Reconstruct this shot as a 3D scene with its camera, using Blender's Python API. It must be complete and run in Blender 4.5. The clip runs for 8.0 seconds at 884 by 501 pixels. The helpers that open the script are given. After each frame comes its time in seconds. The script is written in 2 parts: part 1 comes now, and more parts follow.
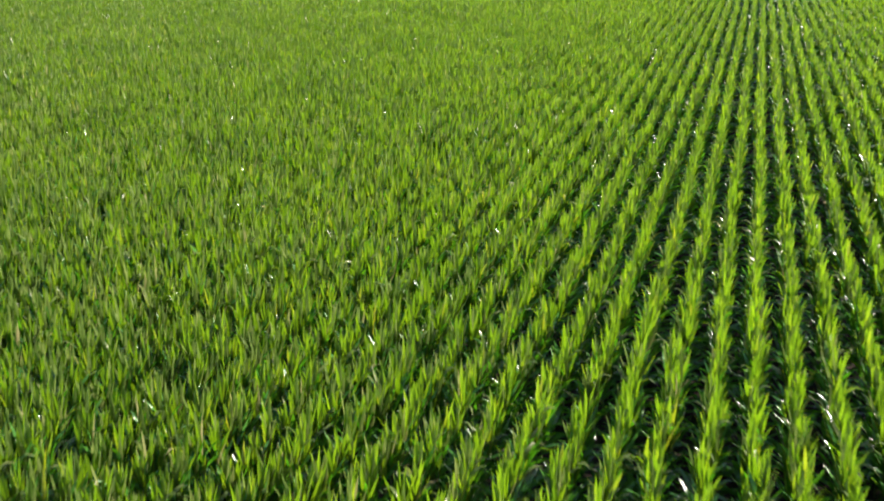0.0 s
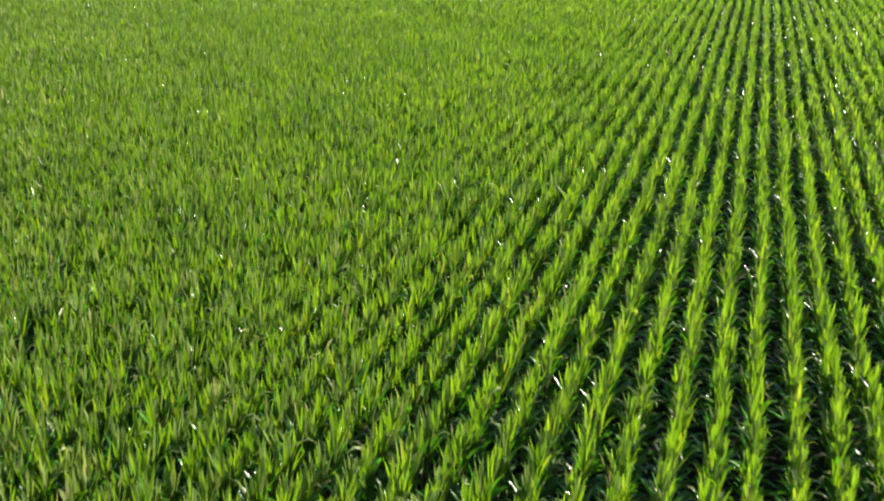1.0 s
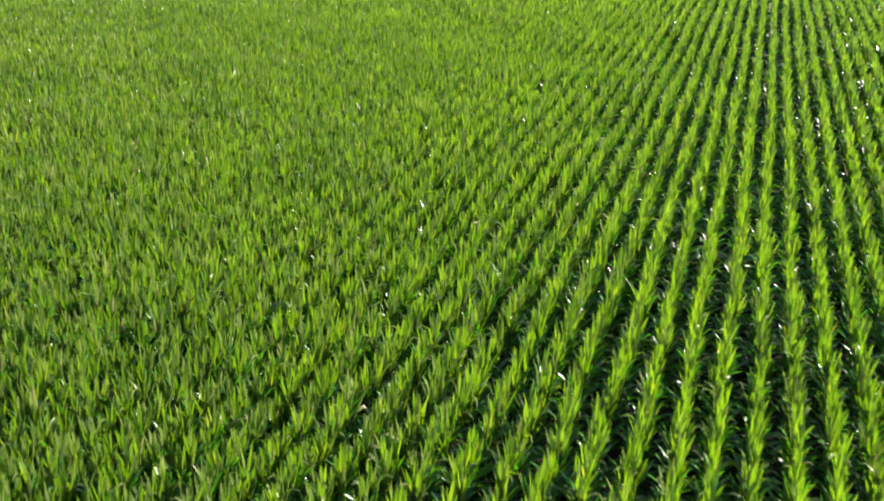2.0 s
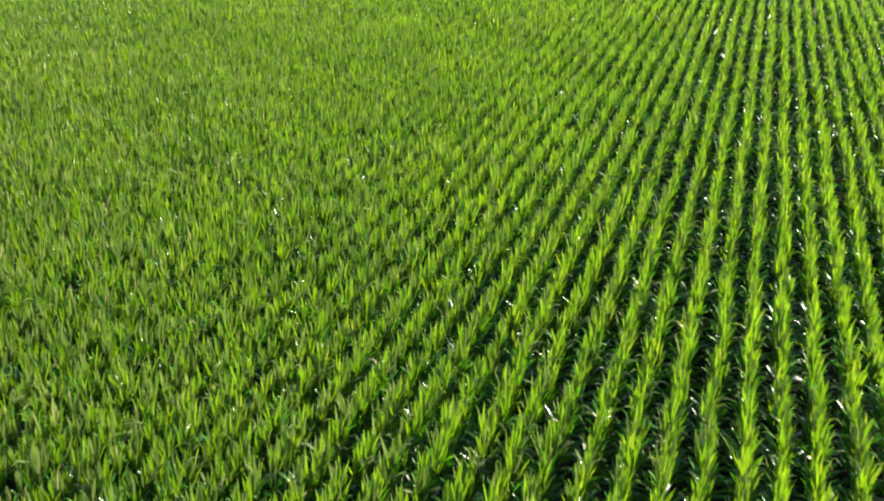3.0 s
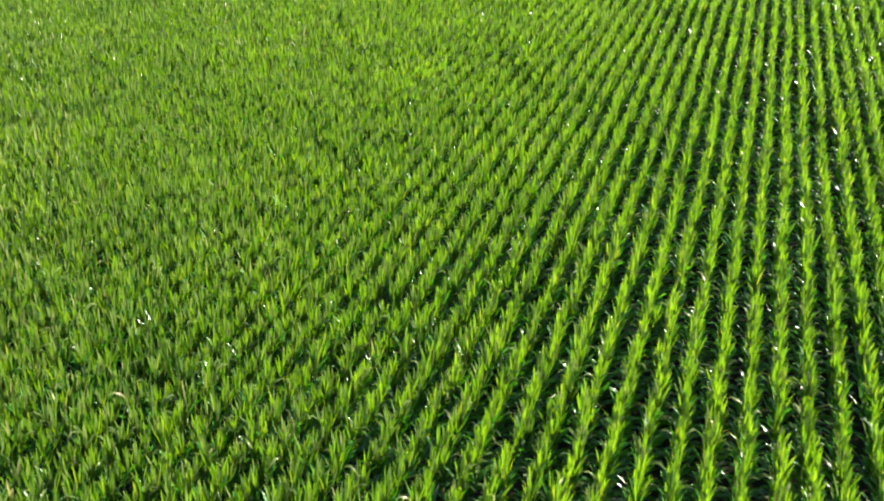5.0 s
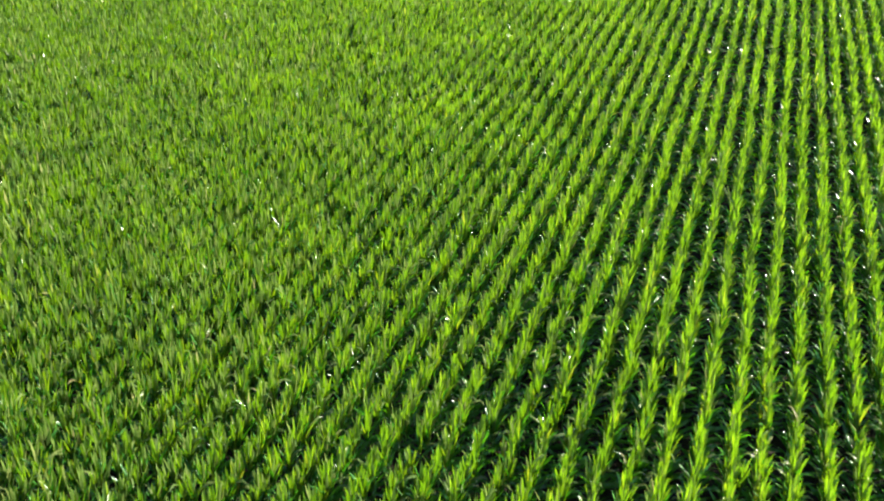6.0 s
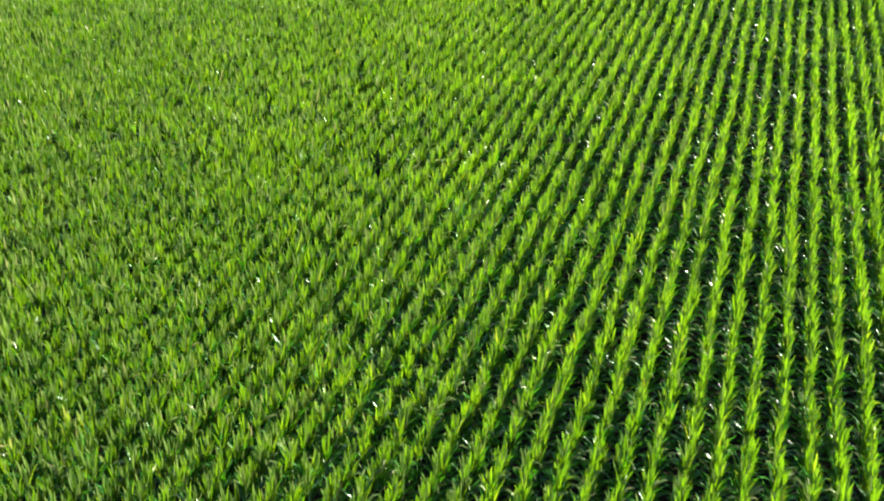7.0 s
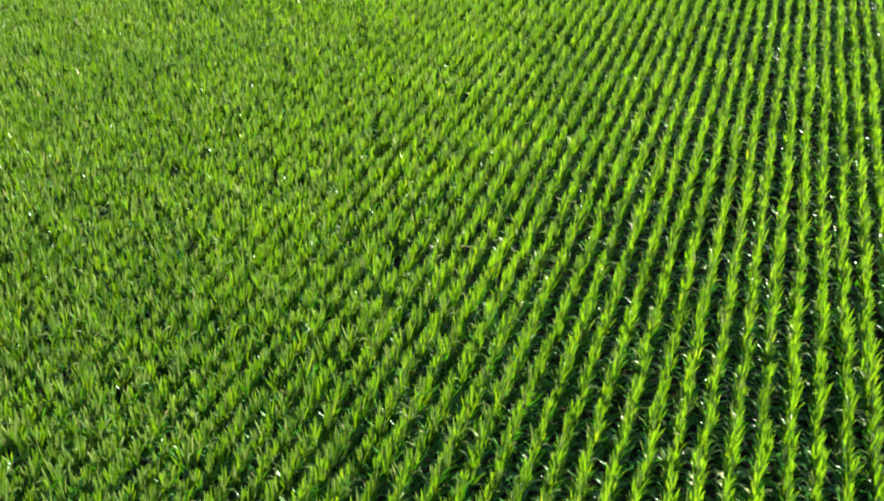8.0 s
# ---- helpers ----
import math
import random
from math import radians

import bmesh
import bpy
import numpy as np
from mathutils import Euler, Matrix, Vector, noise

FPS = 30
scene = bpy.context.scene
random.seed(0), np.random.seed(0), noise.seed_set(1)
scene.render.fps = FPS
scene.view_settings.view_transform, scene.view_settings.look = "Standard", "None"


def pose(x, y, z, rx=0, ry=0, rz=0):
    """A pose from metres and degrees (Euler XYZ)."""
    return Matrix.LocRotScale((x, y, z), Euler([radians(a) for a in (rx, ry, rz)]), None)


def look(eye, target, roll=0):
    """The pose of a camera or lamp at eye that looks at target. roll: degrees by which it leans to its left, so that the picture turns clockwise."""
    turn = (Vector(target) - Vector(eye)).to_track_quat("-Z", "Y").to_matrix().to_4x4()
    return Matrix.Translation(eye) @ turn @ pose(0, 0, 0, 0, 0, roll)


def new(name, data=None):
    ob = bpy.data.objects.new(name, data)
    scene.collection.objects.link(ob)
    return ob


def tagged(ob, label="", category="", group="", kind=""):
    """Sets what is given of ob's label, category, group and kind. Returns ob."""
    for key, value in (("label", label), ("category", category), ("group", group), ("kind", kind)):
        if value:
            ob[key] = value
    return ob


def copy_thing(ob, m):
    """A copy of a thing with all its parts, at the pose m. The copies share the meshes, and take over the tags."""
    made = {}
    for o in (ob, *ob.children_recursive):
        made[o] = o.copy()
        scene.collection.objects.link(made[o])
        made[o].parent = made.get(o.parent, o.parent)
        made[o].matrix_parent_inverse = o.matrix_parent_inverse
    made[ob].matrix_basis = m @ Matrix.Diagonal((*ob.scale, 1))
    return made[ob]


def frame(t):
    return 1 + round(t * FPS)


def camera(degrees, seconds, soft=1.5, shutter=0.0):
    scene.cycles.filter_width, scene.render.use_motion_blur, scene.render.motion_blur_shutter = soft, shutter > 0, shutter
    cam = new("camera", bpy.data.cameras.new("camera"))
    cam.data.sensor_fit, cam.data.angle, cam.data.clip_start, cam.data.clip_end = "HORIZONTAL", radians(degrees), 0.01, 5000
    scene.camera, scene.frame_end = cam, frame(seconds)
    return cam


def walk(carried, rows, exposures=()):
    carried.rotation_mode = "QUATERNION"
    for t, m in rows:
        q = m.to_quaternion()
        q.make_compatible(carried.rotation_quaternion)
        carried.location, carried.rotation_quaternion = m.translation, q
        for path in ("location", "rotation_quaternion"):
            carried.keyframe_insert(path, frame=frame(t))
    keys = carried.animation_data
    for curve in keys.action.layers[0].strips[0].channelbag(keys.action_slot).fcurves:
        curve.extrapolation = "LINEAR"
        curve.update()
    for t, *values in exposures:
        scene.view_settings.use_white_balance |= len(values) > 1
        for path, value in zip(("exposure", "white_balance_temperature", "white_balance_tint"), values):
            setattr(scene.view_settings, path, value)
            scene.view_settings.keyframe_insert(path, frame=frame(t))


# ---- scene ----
cam = camera(48.0, 8.0, soft=1.95, shutter=0.25)
PATH = [
    (0.0, (0.850, 0.000, 9.869), (-7.517, 27.087, 0.057), -0.232),
    (0.5, (-0.816, 3.953, 10.457), (-9.166, 30.910, 0.279), -0.137),
    (1.0, (-2.322, 7.510, 11.034), (-10.639, 34.346, 0.514), -0.054),
    (2.5, (-6.826, 17.626, 12.537), (-15.220, 43.962, 0.876), -0.034),
    (3.0, (-8.239, 20.678, 13.074), (-16.558, 46.892, 1.091), -0.018),
    (3.5, (-9.634, 23.669, 13.652), (-17.866, 49.772, 1.370), -0.085),
    (4.0, (-10.970, 26.603, 14.290), (-19.107, 52.568, 1.657), -0.121),
    (4.5, (-12.411, 29.838, 15.026), (-20.504, 55.656, 2.066), -0.078),
    (6.0, (-16.567, 39.162, 17.153), (-24.765, 64.159, 2.733), -0.194),
    (6.5, (-17.972, 42.284, 17.920), (-26.160, 67.072, 3.138), -0.183),
    (7.0, (-19.374, 45.216, 18.667), (-27.527, 69.801, 3.530), -0.137),
    (7.5, (-20.804, 48.100, 19.451), (-28.951, 72.523, 4.051), -0.069),
    (8.0, (-22.047, 50.621, 20.232), (-30.220, 74.870, 4.573), -0.050),
]
EXPOSURE = [(0.0, 1.80, 6500, 29), (1.0, 1.90, 6500, 27), (2.5, 2.04, 6500, 24), (4.5, 2.18, 6500, 19), (6.5, 2.31, 6500, 14), (8.0, 2.38, 6500, 12)]
walk(cam, [(t, look(eye, target, roll)) for t, eye, target, roll in PATH], EXPOSURE)

# ---- light ----
SUN_ELEVATION = 31.0     # degrees over the horizon
SUN_AZIMUTH = 67.0      # degrees clockwise from +y
world = bpy.data.worlds.new("sky")
scene.world = world
world.use_nodes = True
sky = world.node_tree.nodes.new("ShaderNodeTexSky")
sky.sky_type = "NISHITA"
sky.sun_disc = False
sky.sun_elevation = radians(SUN_ELEVATION)
sky.sun_rotation = radians(SUN_AZIMUTH)
background = world.node_tree.nodes["Background"]
background.inputs["Strength"].default_value = 0.085
world.node_tree.links.new(sky.outputs["Color"], background.inputs["Color"])

sun_data = bpy.data.lights.new("sun", "SUN")
sun_data.energy = 5.0
sun_data.angle = radians(0.5)
sun_data.color = (1.0, 0.90, 0.75)
sun = new("sun", sun_data)
sun_from = Vector((math.sin(radians(SUN_AZIMUTH)) * math.cos(radians(SUN_ELEVATION)),
                   math.cos(radians(SUN_AZIMUTH)) * math.cos(radians(SUN_ELEVATION)),
                   math.sin(radians(SUN_ELEVATION))))
sun.matrix_world = look(sun_from * 60, (0, 0, 0))


# ---- materials ----
def node_material(name):
    m = bpy.data.materials.new(name)
    m.use_nodes = True
    nodes, links = m.node_tree.nodes, m.node_tree.links
    nodes.clear()
    return m, nodes, links


def add(nodes, kind, **values):
    n = nodes.new(kind)
    for key, value in values.items():
        n.inputs[key.replace("_", " ")].default_value = value
    return n


def ramp(nodes, stops):
    n = nodes.new("ShaderNodeValToRGB")
    e = n.color_ramp.elements
    while len(e) < len(stops):
        e.new(0.5)
    for i, (at, colour) in enumerate(stops):
        e[i].position, e[i].color = at, (*colour, 1)
    return n


def leaf_material(name, stops, single, through_tint, share, gloss, specular):
    """Maize leaf: glossy waxy skin, light shining through; varied leaf by leaf and over the field."""
    m, nodes, links = node_material(name)
    out = nodes.new("ShaderNodeOutputMaterial")
    if single:
        rnd = nodes.new("ShaderNodeObjectInfo").outputs["Random"]
    else:
        rnd = nodes.new("ShaderNodeNewGeometry").outputs["Random Per Island"]
    colours = ramp(nodes, stops)
    links.new(rnd, colours.inputs[0])
    geometry = nodes.new("ShaderNodeNewGeometry")
    patches = add(nodes, "ShaderNodeTexNoise", Scale=0.22, Detail=3.0)
    links.new(geometry.outputs["Position"], patches.inputs["Vector"])
    grain = add(nodes, "ShaderNodeTexNoise", Scale=26.0, Detail=4.0)
    links.new(geometry.outputs["Position"], grain.inputs["Vector"])
    tint = ramp(nodes, [(0.3, (0.84, 0.88, 0.85)), (0.7, (1.15, 1.10, 0.97))])
    links.new(patches.outputs["Fac"], tint.inputs[0])
    mul = nodes.new("ShaderNodeMixRGB")
    mul.blend_type = "MULTIPLY"
    mul.inputs[0].default_value = 1.0
    links.new(colours.outputs[0], mul.inputs[1])
    links.new(tint.outputs[0], mul.inputs[2])
    speck = ramp(nodes, [(0.3, (0.78, 0.8, 0.8)), (0.7, (1.15, 1.12, 1.1))])
    links.new(grain.outputs["Fac"], speck.inputs[0])
    mul2 = nodes.new("ShaderNodeMixRGB")
    mul2.blend_type = "MULTIPLY"
    mul2.inputs[0].default_value = 1.0
    links.new(mul.outputs[0], mul2.inputs[1])
    links.new(speck.outputs[0], mul2.inputs[2])
    skin = nodes.new("ShaderNodeBsdfPrincipled")
    links.new(mul2.outputs[0], skin.inputs["Base Color"])
    skin.inputs["Roughness"].default_value = gloss
    skin.inputs["Specular IOR Level"].default_value = specular
    waves = add(nodes, "ShaderNodeBump", Strength=0.35, Distance=0.03)
    links.new(grain.outputs["Fac"], waves.inputs["Height"])
    links.new(waves.outputs[0], skin.inputs["Normal"])
    glow = nodes.new("ShaderNodeBsdfTranslucent")
    shine = nodes.new("ShaderNodeMixRGB")
    shine.blend_type = "MULTIPLY"
    shine.inputs[0].default_value = 1.0
    shine.inputs[2].default_value = (*through_tint, 1)
    links.new(mul2.outputs[0], shine.inputs[1])
    links.new(shine.outputs[0], glow.inputs["Color"])
    mix = nodes.new("ShaderNodeMixShader")
    mix.inputs[0].default_value = share
    links.new(skin.outputs[0], mix.inputs[1])
    links.new(glow.outputs[0], mix.inputs[2])
    links.new(mix.outputs[0], out.inputs["Surface"])
    return m


def stalk_material():
    m, nodes, links = node_material("maize_stalk")
    out = nodes.new("ShaderNodeOutputMaterial")
    geometry = nodes.new("ShaderNodeNewGeometry")
    n = add(nodes, "ShaderNodeTexNoise", Scale=9.0, Detail=3.0)
    links.new(geometry.outputs["Position"], n.inputs["Vector"])
    c = ramp(nodes, [(0.3, (0.06, 0.13, 0.03)), (0.6, (0.12, 0.20, 0.05)), (0.8, (0.17, 0.17, 0.06))])
    links.new(n.outputs["Fac"], c.inputs[0])
    b = nodes.new("ShaderNodeBsdfPrincipled")
    b.inputs["Roughness"].default_value = 0.45
    b.inputs["Specular IOR Level"].default_value = 0.25
    links.new(c.outputs[0], b.inputs["Base Color"])
    links.new(b.outputs[0], out.inputs["Surface"])
    return m


def soil_material():
    m, nodes, links = node_material("dark_soil")
    out = nodes.new("ShaderNodeOutputMaterial")
    geometry = nodes.new("ShaderNodeNewGeometry")
    big = add(nodes, "ShaderNodeTexNoise", Scale=0.6, Detail=5.0)
    fine = add(nodes, "ShaderNodeTexNoise", Scale=18.0, Detail=8.0)
    links.new(geometry.outputs["Position"], big.inputs["Vector"])
    links.new(geometry.outputs["Position"], fine.inputs["Vector"])
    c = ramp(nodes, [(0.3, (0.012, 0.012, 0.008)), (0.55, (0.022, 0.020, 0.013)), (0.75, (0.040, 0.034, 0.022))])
    mixed = nodes.new("ShaderNodeMixRGB")
    mixed.inputs[0].default_value = 0.6
    links.new(big.outputs["Fac"], mixed.inputs[1])
    links.new(fine.outputs["Fac"], mixed.inputs[2])
    links.new(mixed.outputs[0], c.inputs[0])
    bump = add(nodes, "ShaderNodeBump", Strength=0.8, Distance=0.03)
    links.new(fine.outputs["Fac"], bump.inputs["Height"])
    b = nodes.new("ShaderNodeBsdfPrincipled")
    b.inputs["Roughness"].default_value = 0.95
    b.inputs["Specular IOR Level"].default_value = 0.08
    links.new(c.outputs[0], b.inputs["Base Color"])
    links.new(bump.outputs[0], b.inputs["Normal"])
    links.new(b.outputs[0], out.inputs["Surface"])
    return m


# leaves get thinner and paler upwards; the pale whorl tone paints in brighter tops
WHORL_LIT = [(0.0, (0.076, 0.132, 0.032)), (0.4, (0.099, 0.159, 0.041)), (0.8, (0.122, 0.184, 0.050)),
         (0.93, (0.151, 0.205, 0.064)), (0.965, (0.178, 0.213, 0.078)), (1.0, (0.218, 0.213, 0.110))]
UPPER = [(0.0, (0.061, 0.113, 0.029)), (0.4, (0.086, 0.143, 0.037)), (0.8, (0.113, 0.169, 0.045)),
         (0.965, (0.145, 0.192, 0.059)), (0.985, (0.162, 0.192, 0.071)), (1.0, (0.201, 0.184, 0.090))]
# lowest leaves waxy; their saturated green paints in the shade of the row gaps
LOWER_SHADE = [(0.0, (0.032, 0.142, 0.024)), (0.5, (0.045, 0.189, 0.028)), (0.97, (0.065, 0.230, 0.035)),
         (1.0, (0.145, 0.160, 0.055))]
PALE_GREEN = [(0.0, (0.170, 0.215, 0.040)), (0.6, (0.230, 0.260, 0.060)), (1.0, (0.300, 0.300, 0.110))]
SHINE_MORE = ((1.28, 1.82, 0.04), 0.50, 0.21, 0.44)       # colour of the light that shines through, its share, roughness, gloss
SHINE_LESS = ((1.25, 1.50, 0.12), 0.42, 0.20, 0.60)
LEAVES_MANY = [leaf_material("maize_leaf_lower_shade", LOWER_SHADE, False, *SHINE_LESS), leaf_material("maize_leaf_upper", UPPER, False, *SHINE_MORE),
               leaf_material("maize_leaf_whorl_lit", WHORL_LIT, False, *SHINE_MORE)]
LEAVES_ONE = [leaf_material("maize_leaf_lower_shade_single", LOWER_SHADE, True, *SHINE_LESS), leaf_material("maize_leaf_upper_single", UPPER, True, *SHINE_MORE),
              leaf_material("maize_leaf_whorl_lit_single", WHORL_LIT, True, *SHINE_MORE)]
LEAVES_PALE = [leaf_material("maize_leaf_pale", PALE_GREEN, True, *SHINE_MORE)] * 3
STALK = stalk_material()
SOIL = soil_material()

# ---- the field's plan: rows run along y, ROW apart ----
ROW = 0.75
STEP = 0.18
HEIGHT = 1.6
WIND = 0.02              # how far a light breeze pushes the leaf tips towards +x, per length
FIELD = (-84.0, 22.0, 0.0, 130.0)                   # x0, x1, y0, y1 of the whole field
CORE = [(8.5, 9.0), (18.5, 116.0), (-14.0, 126.0), (-78.0, 105.0), (-77.0, 79.0), (-13.0, 4.0)]
CLOSE = [(6.0, 10.5), (0.0, 46.0), (-12.5, 84.0), (-43.0, 76.0), (-30.0, 40.0), (-12.5, 6.0)]
# stretches of plants built one by one: x0, x1, y0, y1
SINGLES = [(-3.2, 2.4, 15.5, 17.8), (-16.7, -11.1, 43.5, 45.8), (-25.7, -20.1, 69.0, 71.3)]
# sickly plants: x, y, size, share of bent leaves
PALE = [(-13.45, 53.65, 1.04, 0.3), (-11.9, 56.4, 1.02, 0.3), (-13.55, 53.2, 0.95, 0.3), (-11.2, 56.1, 0.98, 0.3),
        (-10.4, 49.5, 1.03, 0.9), (-8.9, 49.2, 1.03, 0.9), (-11.15, 47.5, 0.96, 0.7), (-17.3, 44.9, 1.0, 0.8),
        (-10.65, 25.6, 1.05, 0.9), (-12.8, 26.2, 0.98, 0.7), (-29.8, 47.3, 1.05, 0.6), (-28.0, 46.4, 1.0, 0.6),
        (-35.5, 61.8, 1.05, 0.3), (-36.2, 60.4, 1.0, 0.6)]
rng = np.random.default_rng(7)


def inside(places, corners):
    """Which places lie within a convex outline given counter-clockwise."""
    ok = np.ones(len(places), bool)
    for (ax, ay), (bx, by) in zip(corners, corners[1:] + corners[:1]):
        ok &= (bx - ax) * (places[:, 1] - ay) - (by - ay) * (places[:, 0] - ax) >= 0
    return ok


def mesh_from(name, verts, faces, materials, face_material=None):
    """A mesh from arrays of vertices and triangles."""
    me = bpy.data.meshes.new(name)
    me.vertices.add(len(verts))
    me.vertices.foreach_set("co", np.ascontiguousarray(verts, dtype=np.float32).ravel())
    n = len(faces)
    me.loops.add(n * 3)
    me.loops.foreach_set("vertex_index", np.ascontiguousarray(faces, dtype=np.int32).ravel())
    me.polygons.add(n)
    me.polygons.foreach_set("loop_start", np.arange(n, dtype=np.int32) * 3)
    me.polygons.foreach_set("use_smooth", np.ones(n, dtype=bool))
    if face_material is not None:
        me.polygons.foreach_set("material_index", np.asarray(face_material, dtype=np.int32))
    for m in materials:
        me.materials.append(m)
    me.update(calc_edges=True)
    return me


def leaf_blades(base, azimuth, rise, droop, length, width, twist, segments, fold):
    """Blades of maize leaves as arrays: midline bending from the angle rise to rise - droop, tapering to a tip.
    fold: depth of the gutter along the midrib as a share of the width; 0 for flat blades."""
    n = len(azimuth)
    s = 1.0 - (1.0 - np.linspace(0.0, 1.0, segments + 1)) ** 1.25
    elev = rise[:, None] - droop[:, None] * s[None, :] ** 2.0
    mid = 0.5 * (elev[:, 1:] + elev[:, :-1])
    out = np.concatenate([np.zeros((n, 1)), np.cumsum(np.cos(mid) * np.diff(s), axis=1)], axis=1) * length[:, None]
    up = np.concatenate([np.zeros((n, 1)), np.cumsum(np.sin(mid) * np.diff(s), axis=1)], axis=1) * length[:, None]
    az = azimuth[:, None] + 0.25 * twist[:, None] * s[None, :] ** 2
    ca, sa = np.cos(az), np.sin(az)
    lean = WIND * length[:, None] * s[None, :] ** 1.5
    centre = np.stack([base[:, 0, None] + out * ca + lean, base[:, 1, None] + out * sa, base[:, 2, None] + up], axis=2)
    profile = np.clip(0.62 + 1.9 * s - 2.4 * s ** 2, 0, 1.0) * np.sqrt(np.clip(1.0 - s ** 3, 0, 1))
    half = 0.5 * width[:, None] * profile[None, :]
    roll = twist[:, None] * (0.2 + s[None, :])
    flat = np.stack([-sa, ca, np.zeros_like(ca)], axis=2)
    normal = np.stack([-np.sin(elev) * ca, -np.sin(elev) * sa, np.cos(elev)], axis=2)
    side = flat * np.cos(roll)[:, :, None] + normal * np.sin(roll)[:, :, None]
    left = centre + side * half[:, :, None]
    right = centre - side * half[:, :, None]
    if fold:
        keel = centre - normal * (half * 2 * fold)[:, :, None]
        ring = np.stack([left, keel, right], axis=2)[:, :-1]
        body = ring.reshape(n, segments * 3, 3)
        verts = np.concatenate([body, centre[:, -1:, :]], axis=1)
        f = []
        for i in range(segments - 1):
            a, b = 3 * i, 3 * i + 3
            f += [(a, a + 1, b + 1), (a, b + 1, b), (a + 1, a + 2, b + 2), (a + 1, b + 2, b + 1)]
        a, tip = 3 * (segments - 1), 3 * segments
        f += [(a, a + 1, tip), (a + 1, a + 2, tip)]
    else:
        ring = np.stack([left, right], axis=2)[:, :-1]
        verts = np.concatenate([ring.reshape(n, segments * 2, 3), centre[:, -1:, :]], axis=1)
        f = []
        for i in range(segments - 1):
            a, b = 2 * i, 2 * i + 2
            f += [(a, a + 1, b + 1), (a, b + 1, b)]
        f.append((2 * segments - 2, 2 * segments - 1, 2 * segments))
    per = verts.shape[1]
    faces = (np.array(f)[None, :, :] + (np.arange(n) * per)[:, None, None]).reshape(-1, 3)
    return verts.reshape(-1, 3), faces


def stalks(base, height, radius, sides):
    """Tapered stalks, open below, closed to a point."""
    n = len(height)
    a = np.arange(sides) * 2 * np.pi / sides
    ring = np.stack([np.cos(a), np.sin(a), np.zeros(sides)], axis=1)
    low = base[:, None, :] + ring[None] * radius[:, None, None]
    top = base + np.stack([np.zeros(n), np.zeros(n), height], axis=1)
    verts = np.concatenate([low, top[:, None, :]], axis=1)
    f = np.array([(i, (i + 1) % sides, sides) for i in range(sides)])
    faces = (f[None] + (np.arange(n) * (sides + 1))[:, None, None]).reshape(-1, 3)
    return verts.reshape(-1, 3), faces


def arched_leaves(size, count, r):
    """The lower leaves of plants of the given sizes: the lowest spread flat over the gaps between the rows,
    the others lean out stiffly into them."""
    n = len(size)
    order = (np.arange(count)[None, :] + r.uniform(0, 1, (n, count))) / count
    lift = size[:, None] * (0.06 + 0.50 * order)
    fan = np.pi * (np.arange(count) % 2)[None, :] + r.normal(0, 0.85, (n, count))
    rise = np.radians(np.where(order < 0.4, 42, 64) + r.normal(0, 9, (n, count)))
    droop = np.radians(np.where(order < 0.4, r.uniform(20, 75, (n, count)), r.uniform(0, 45, (n, count))))
    length = size[:, None] * (0.46 - 0.16 * order) * r.uniform(0.75, 1.15, (n, count))
    width = 0.11 * (1 - 0.3 * order) * r.uniform(0.85, 1.15, (n, count))
    twist = r.normal(0, 0.75, (n, count))
    return lift, fan, rise, droop, length, width, twist


def upright_leaves(size, count, r, bent_share=0.10):
    """The upper leaves: they stand up together in the whorl, a few bent over at the tip."""
    n = len(size)
    order = (np.arange(count)[None, :] + r.uniform(0, 1, (n, count))) / count
    lift = size[:, None] * (0.30 + 0.30 * order)
    fan = np.pi * (0.5 + np.arange(count) % 2)[None, :] + r.normal(0, 0.65, (n, 1)) + r.normal(0, 0.70, (n, count))
    rise = np.radians(np.minimum(76 + 10 * order + r.normal(0, 5, (n, count)), 92))
    bent = r.random((n, count)) < bent_share
    droop = np.radians(np.where(bent, r.uniform(105, 170, (n, count)), (26 - 18 * order) * r.uniform(0.0, 1.0, (n, count))))
    length = size[:, None] * (0.52 - 0.10 * order) * r.uniform(0.82, 1.12, (n, count))
    width = 0.112 * (1.0 - 0.20 * order) * r.uniform(0.85, 1.15, (n, count))
    twist = r.normal(0, 0.40, (n, count))
    return lift, fan, rise, droop, length, width, twist


def planting(box, step, r):
    """Where plants stand in a rectangle of the field: in rows, unevenly spaced, with a few gaps."""
    x0, x1, y0, y1 = box
    places = []
    for k in range(math.ceil(x0 / ROW), math.floor(x1 / ROW) + 1):
        y = np.arange(y0, y1, step)
        y = y + r.uniform(-0.06, 0.06, len(y))
        gap = np.sin(y * 0.83 + k * 2.9) * np.sin(y * 0.37 + k * 5.3) + r.normal(0, 0.12, len(y)) > 0.985
        y = y[(r.random(len(y)) > 0.03) & ~gap]
        x = k * ROW + r.normal(0, 0.06, len(y)) + 0.03 * np.sin(y * 0.31 + k * 1.7) + 0.02 * np.sin(y * 1.9 + k * 0.7)
        places.append(np.stack([x, y], axis=1))
    return np.concatenate(places)


def sizes(places, r):
    """Heights of plants: patches of stronger and weaker growth, and chance."""
    patch = np.array([noise.noise(Vector((x * 0.14, y * 0.14, 3.1))) for x, y in places])
    clump = np.array([noise.noise(Vector((x * 2.3, y * 1.3, 8.7))) for x, y in places])
    return HEIGHT * (1 + 0.12 * patch + 0.11 * clump + r.normal(0, 0.07, len(places)))


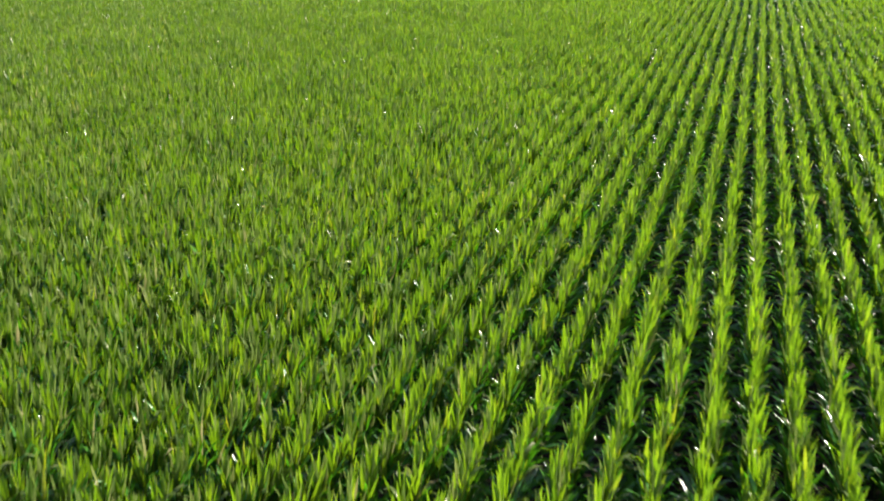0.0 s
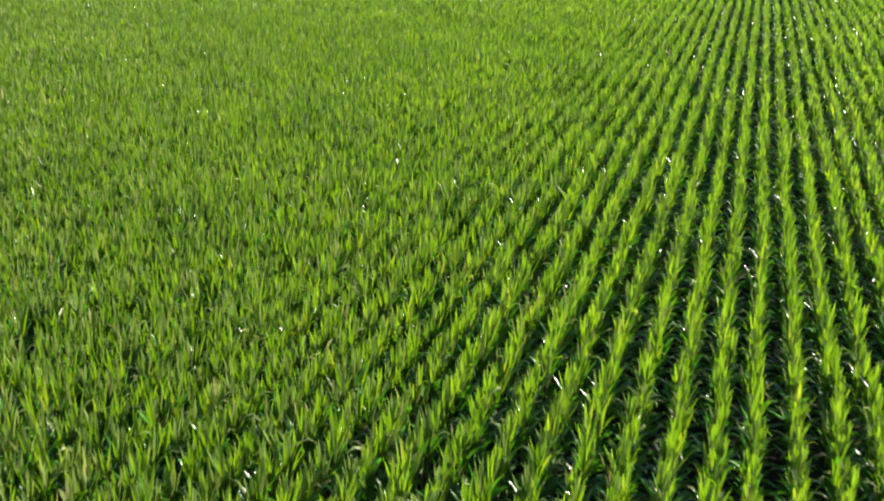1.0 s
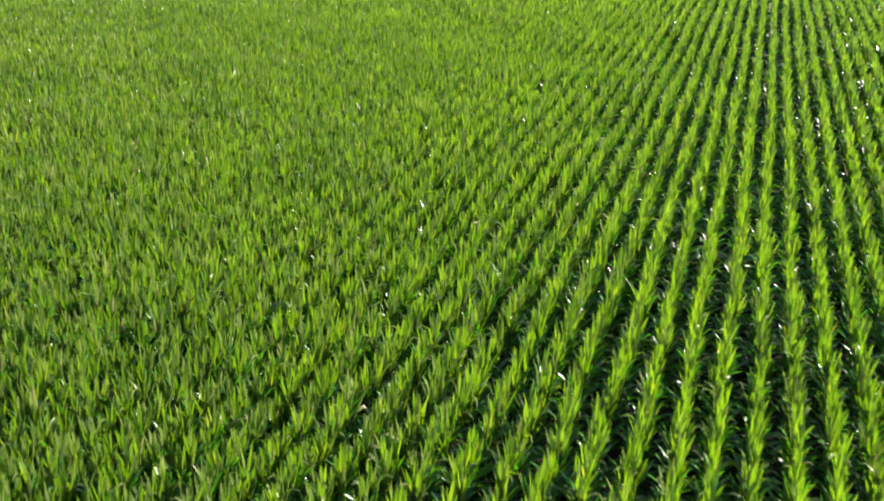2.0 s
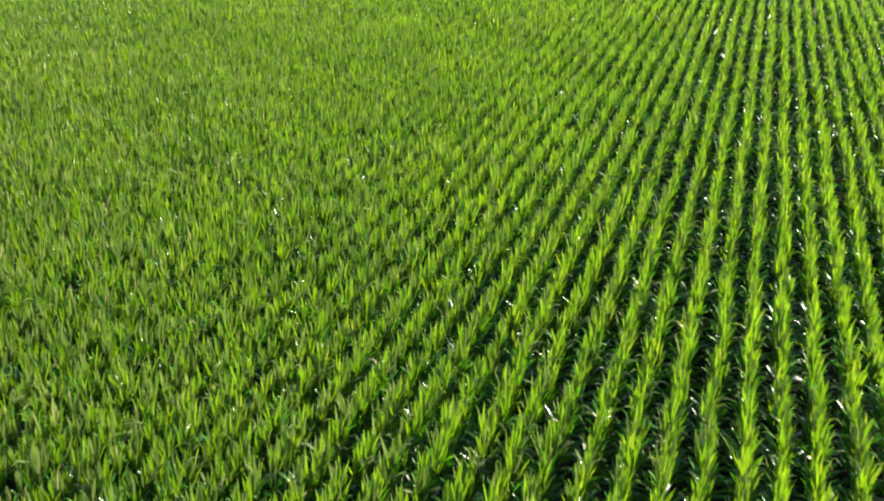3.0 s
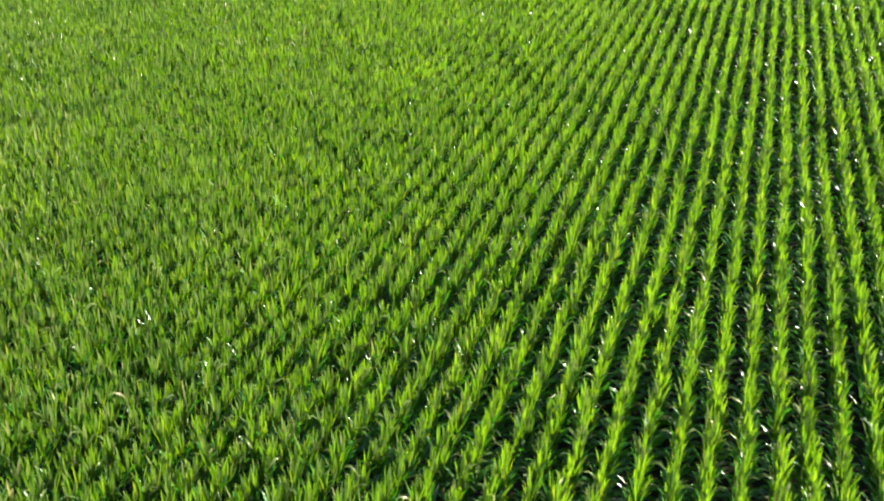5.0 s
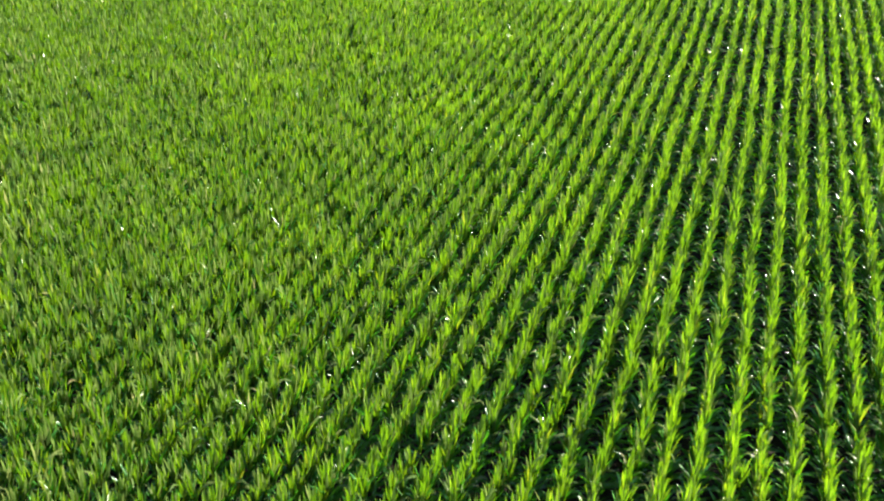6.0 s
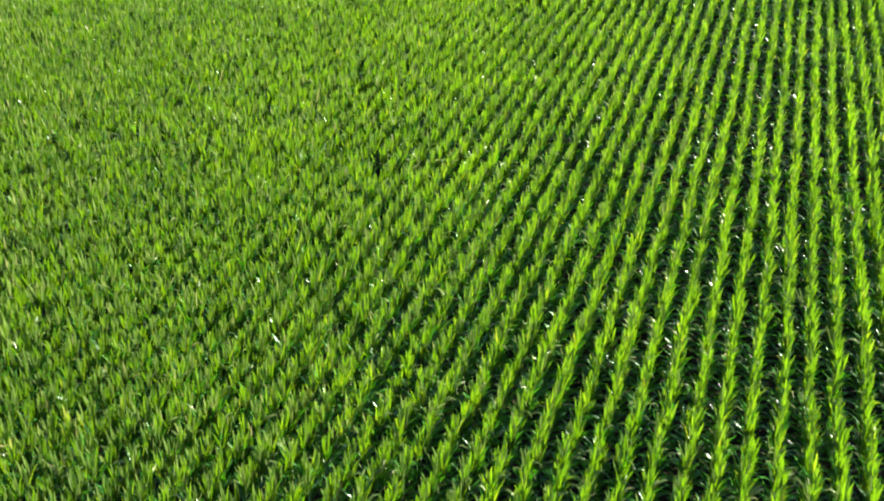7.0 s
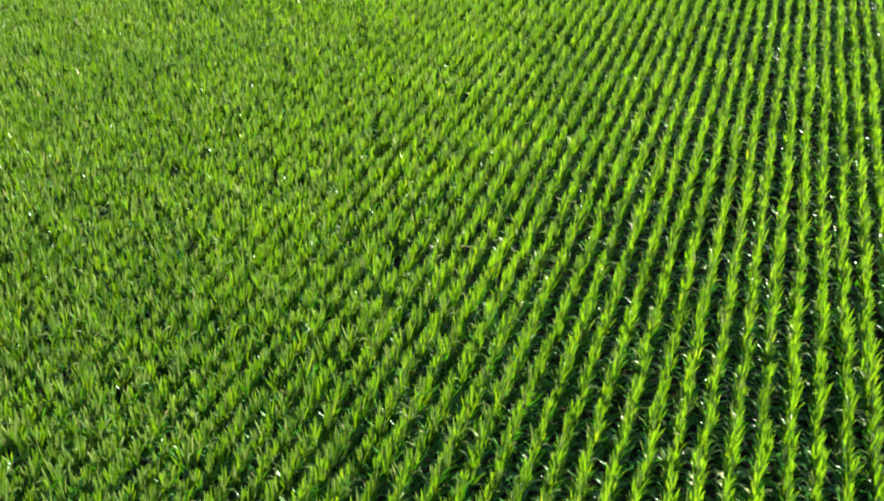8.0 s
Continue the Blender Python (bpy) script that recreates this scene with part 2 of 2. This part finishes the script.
def crowd(places, arched, upright, fold, wide, r):
    """Vertices, triangles and material numbers of many maize plants; arched, upright: leaves and segments of each."""
    n = len(places)
    size = sizes(places, r)
    verts, faces, looks, shift = [], [], [], 0
    for plan, (count, segments) in ((arched_leaves, arched), (upright_leaves, upright)):
        lift, fan, rise, droop, length, width, twist = plan(size, count, r)
        base = np.stack([np.repeat(places[:, 0], count), np.repeat(places[:, 1], count), lift.ravel()], axis=1)
        lv, lf = leaf_blades(base, fan.ravel(), rise.ravel(), droop.ravel(), length.ravel(), width.ravel() * wide,
                             twist.ravel(), segments, 0.0 if plan is arched_leaves else fold)
        # low leaves take the painted shade tone, inner whorl leaves the lit one
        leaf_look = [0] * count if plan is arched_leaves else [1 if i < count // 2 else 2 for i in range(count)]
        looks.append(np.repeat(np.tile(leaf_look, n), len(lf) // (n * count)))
        verts.append(lv)
        faces.append(lf + shift)
        shift += len(lv)
    sv, sf = stalks(np.column_stack([places, np.full(n, -0.03)]), size * 0.8, np.full(n, 0.016), 3)
    verts.append(sv)
    faces.append(sf + shift)
    looks.append(np.full(len(sf), 3))
    return np.concatenate(verts), np.concatenate(faces), np.concatenate(looks)


# ---- ground ----
def build_ground():
    reach = 3000.0
    xs = np.concatenate([[-reach, -400], np.linspace(-105, 45, 601), [400, reach]])
    ys = np.concatenate([[-reach, -300], np.linspace(-20, 150, 86), [400, reach]])
    gx, gy = np.meshgrid(xs, ys, indexing="ij")
    inside = (gx > -100) & (gx < 40) & (gy > -15) & (gy < 145)
    ridge = 0.035 * np.cos(gx / ROW * 2 * np.pi) * inside
    rough = 0.012 * np.sin(gx * 7.1 + gy * 3.3) * inside
    verts = np.stack([gx, gy, ridge + rough - 0.03], axis=2).reshape(-1, 3)
    nx, ny = len(xs), len(ys)
    i = (np.arange(nx - 1)[:, None] * ny + np.arange(ny - 1)[None, :]).ravel()
    faces = np.concatenate([np.stack([i, i + ny, i + ny + 1], 1), np.stack([i, i + ny + 1, i + 1], 1)])
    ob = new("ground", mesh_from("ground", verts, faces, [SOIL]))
    tagged(ob, "dark brown bare soil of a maize field, ridged along the rows", "soil", kind="structure")


build_ground()

# ---- the maize: single plants in three stretches, the rest of the field as one crop ----
def maize_plant(size, r, looks, label, bent_share=0.10):
    """One maize plant: a stalk and its leaves, each a part."""
    plant = new("maize_plant")
    tagged(plant, label, "maize plant", group="maize plants in rows")
    sv, sf = stalks(np.array([[0.0, 0.0, -0.03]]), np.array([size * 0.8]), np.array([0.017]), 6)
    ob = new("stalk", mesh_from("stalk", sv, sf, [STALK]))
    ob.parent = plant
    for plan, count in ((arched_leaves, 8), (upright_leaves, 8)):
        lift, fan, rise, droop, length, width, twist = plan(np.array([size]), count, r, *([bent_share] if plan is upright_leaves else []))
        for i in range(count):
            one = [a[:, i] for a in (fan, rise, droop, length, width, twist)]
            lv, lf = leaf_blades(np.array([[0.0, 0.0, lift[0, i]]]), *one, 5, 0.16)
            # tone by height again: shade green below, lit tone in the whorl
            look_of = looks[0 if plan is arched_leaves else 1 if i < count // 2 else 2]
            leaf = new("leaf", mesh_from("leaf", lv, lf, [look_of]))
            leaf.parent = plant
    return plant


GREEN_LABEL = "green maize plant with upright glossy leaves on dark soil"
kinds = [maize_plant(HEIGHT * k, rng, LEAVES_ONE, GREEN_LABEL) for k in (0.9, 0.93, 0.95, 0.97, 0.99, 1.0, 1.01, 1.02, 1.04, 1.06, 1.09, 1.12)]
for i, (px, py) in enumerate(np.concatenate([planting(box, STEP, rng) for box in SINGLES])):
    if i < len(kinds):
        kinds[i].matrix_basis = pose(px, py, 0)
    else:
        copy_thing(kinds[int(rng.integers(len(kinds)))], pose(px, py, 0, 0, 0, rng.normal(0, 6)))

# a few sickly plants that stand out among the green ones
for px, py, k, bent_share in PALE:
    label = "pale yellowish maize plant with bent-over leaves among greener plants" if bent_share > 0.5 else "pale yellowish maize plant standing among greener plants"
    maize_plant(HEIGHT * k, rng, LEAVES_PALE, label, bent_share).matrix_basis = pose(px, py, 0)

every = planting(FIELD, STEP, rng)
taken = np.zeros(len(every), bool)
for x0, x1, y0, y1 in SINGLES:
    taken |= (every[:, 0] > x0 - 0.2) & (every[:, 0] < x1 + 0.2) & (every[:, 1] > y0 - 0.08) & (every[:, 1] < y1 + 0.08)
core, close = inside(every, CORE), inside(every, CLOSE)
blocks = [crowd(every[close & ~taken], (8, 3), (8, 3), 0.16, 1.0, rng),
          crowd(every[core & ~close & ~taken], (4, 2), (7, 2), 0.0, 1.3, rng),
          crowd(every[~core & ~close & ~taken], (1, 1), (5, 1), 0.0, 2.2, rng)]
shift, all_v, all_f, all_m = 0, [], [], []
for bv, bf, bm in blocks:
    all_v.append(bv)
    all_f.append(bf + shift)
    all_m.append(bm)
    shift += len(bv)
crop = new("maize_crop", mesh_from("maize_crop", np.concatenate(all_v), np.concatenate(all_f), [*LEAVES_MANY, STALK], np.concatenate(all_m)))
tagged(crop, "dense straight rows of chest-high green maize on dark soil", "maize", kind="stuff")
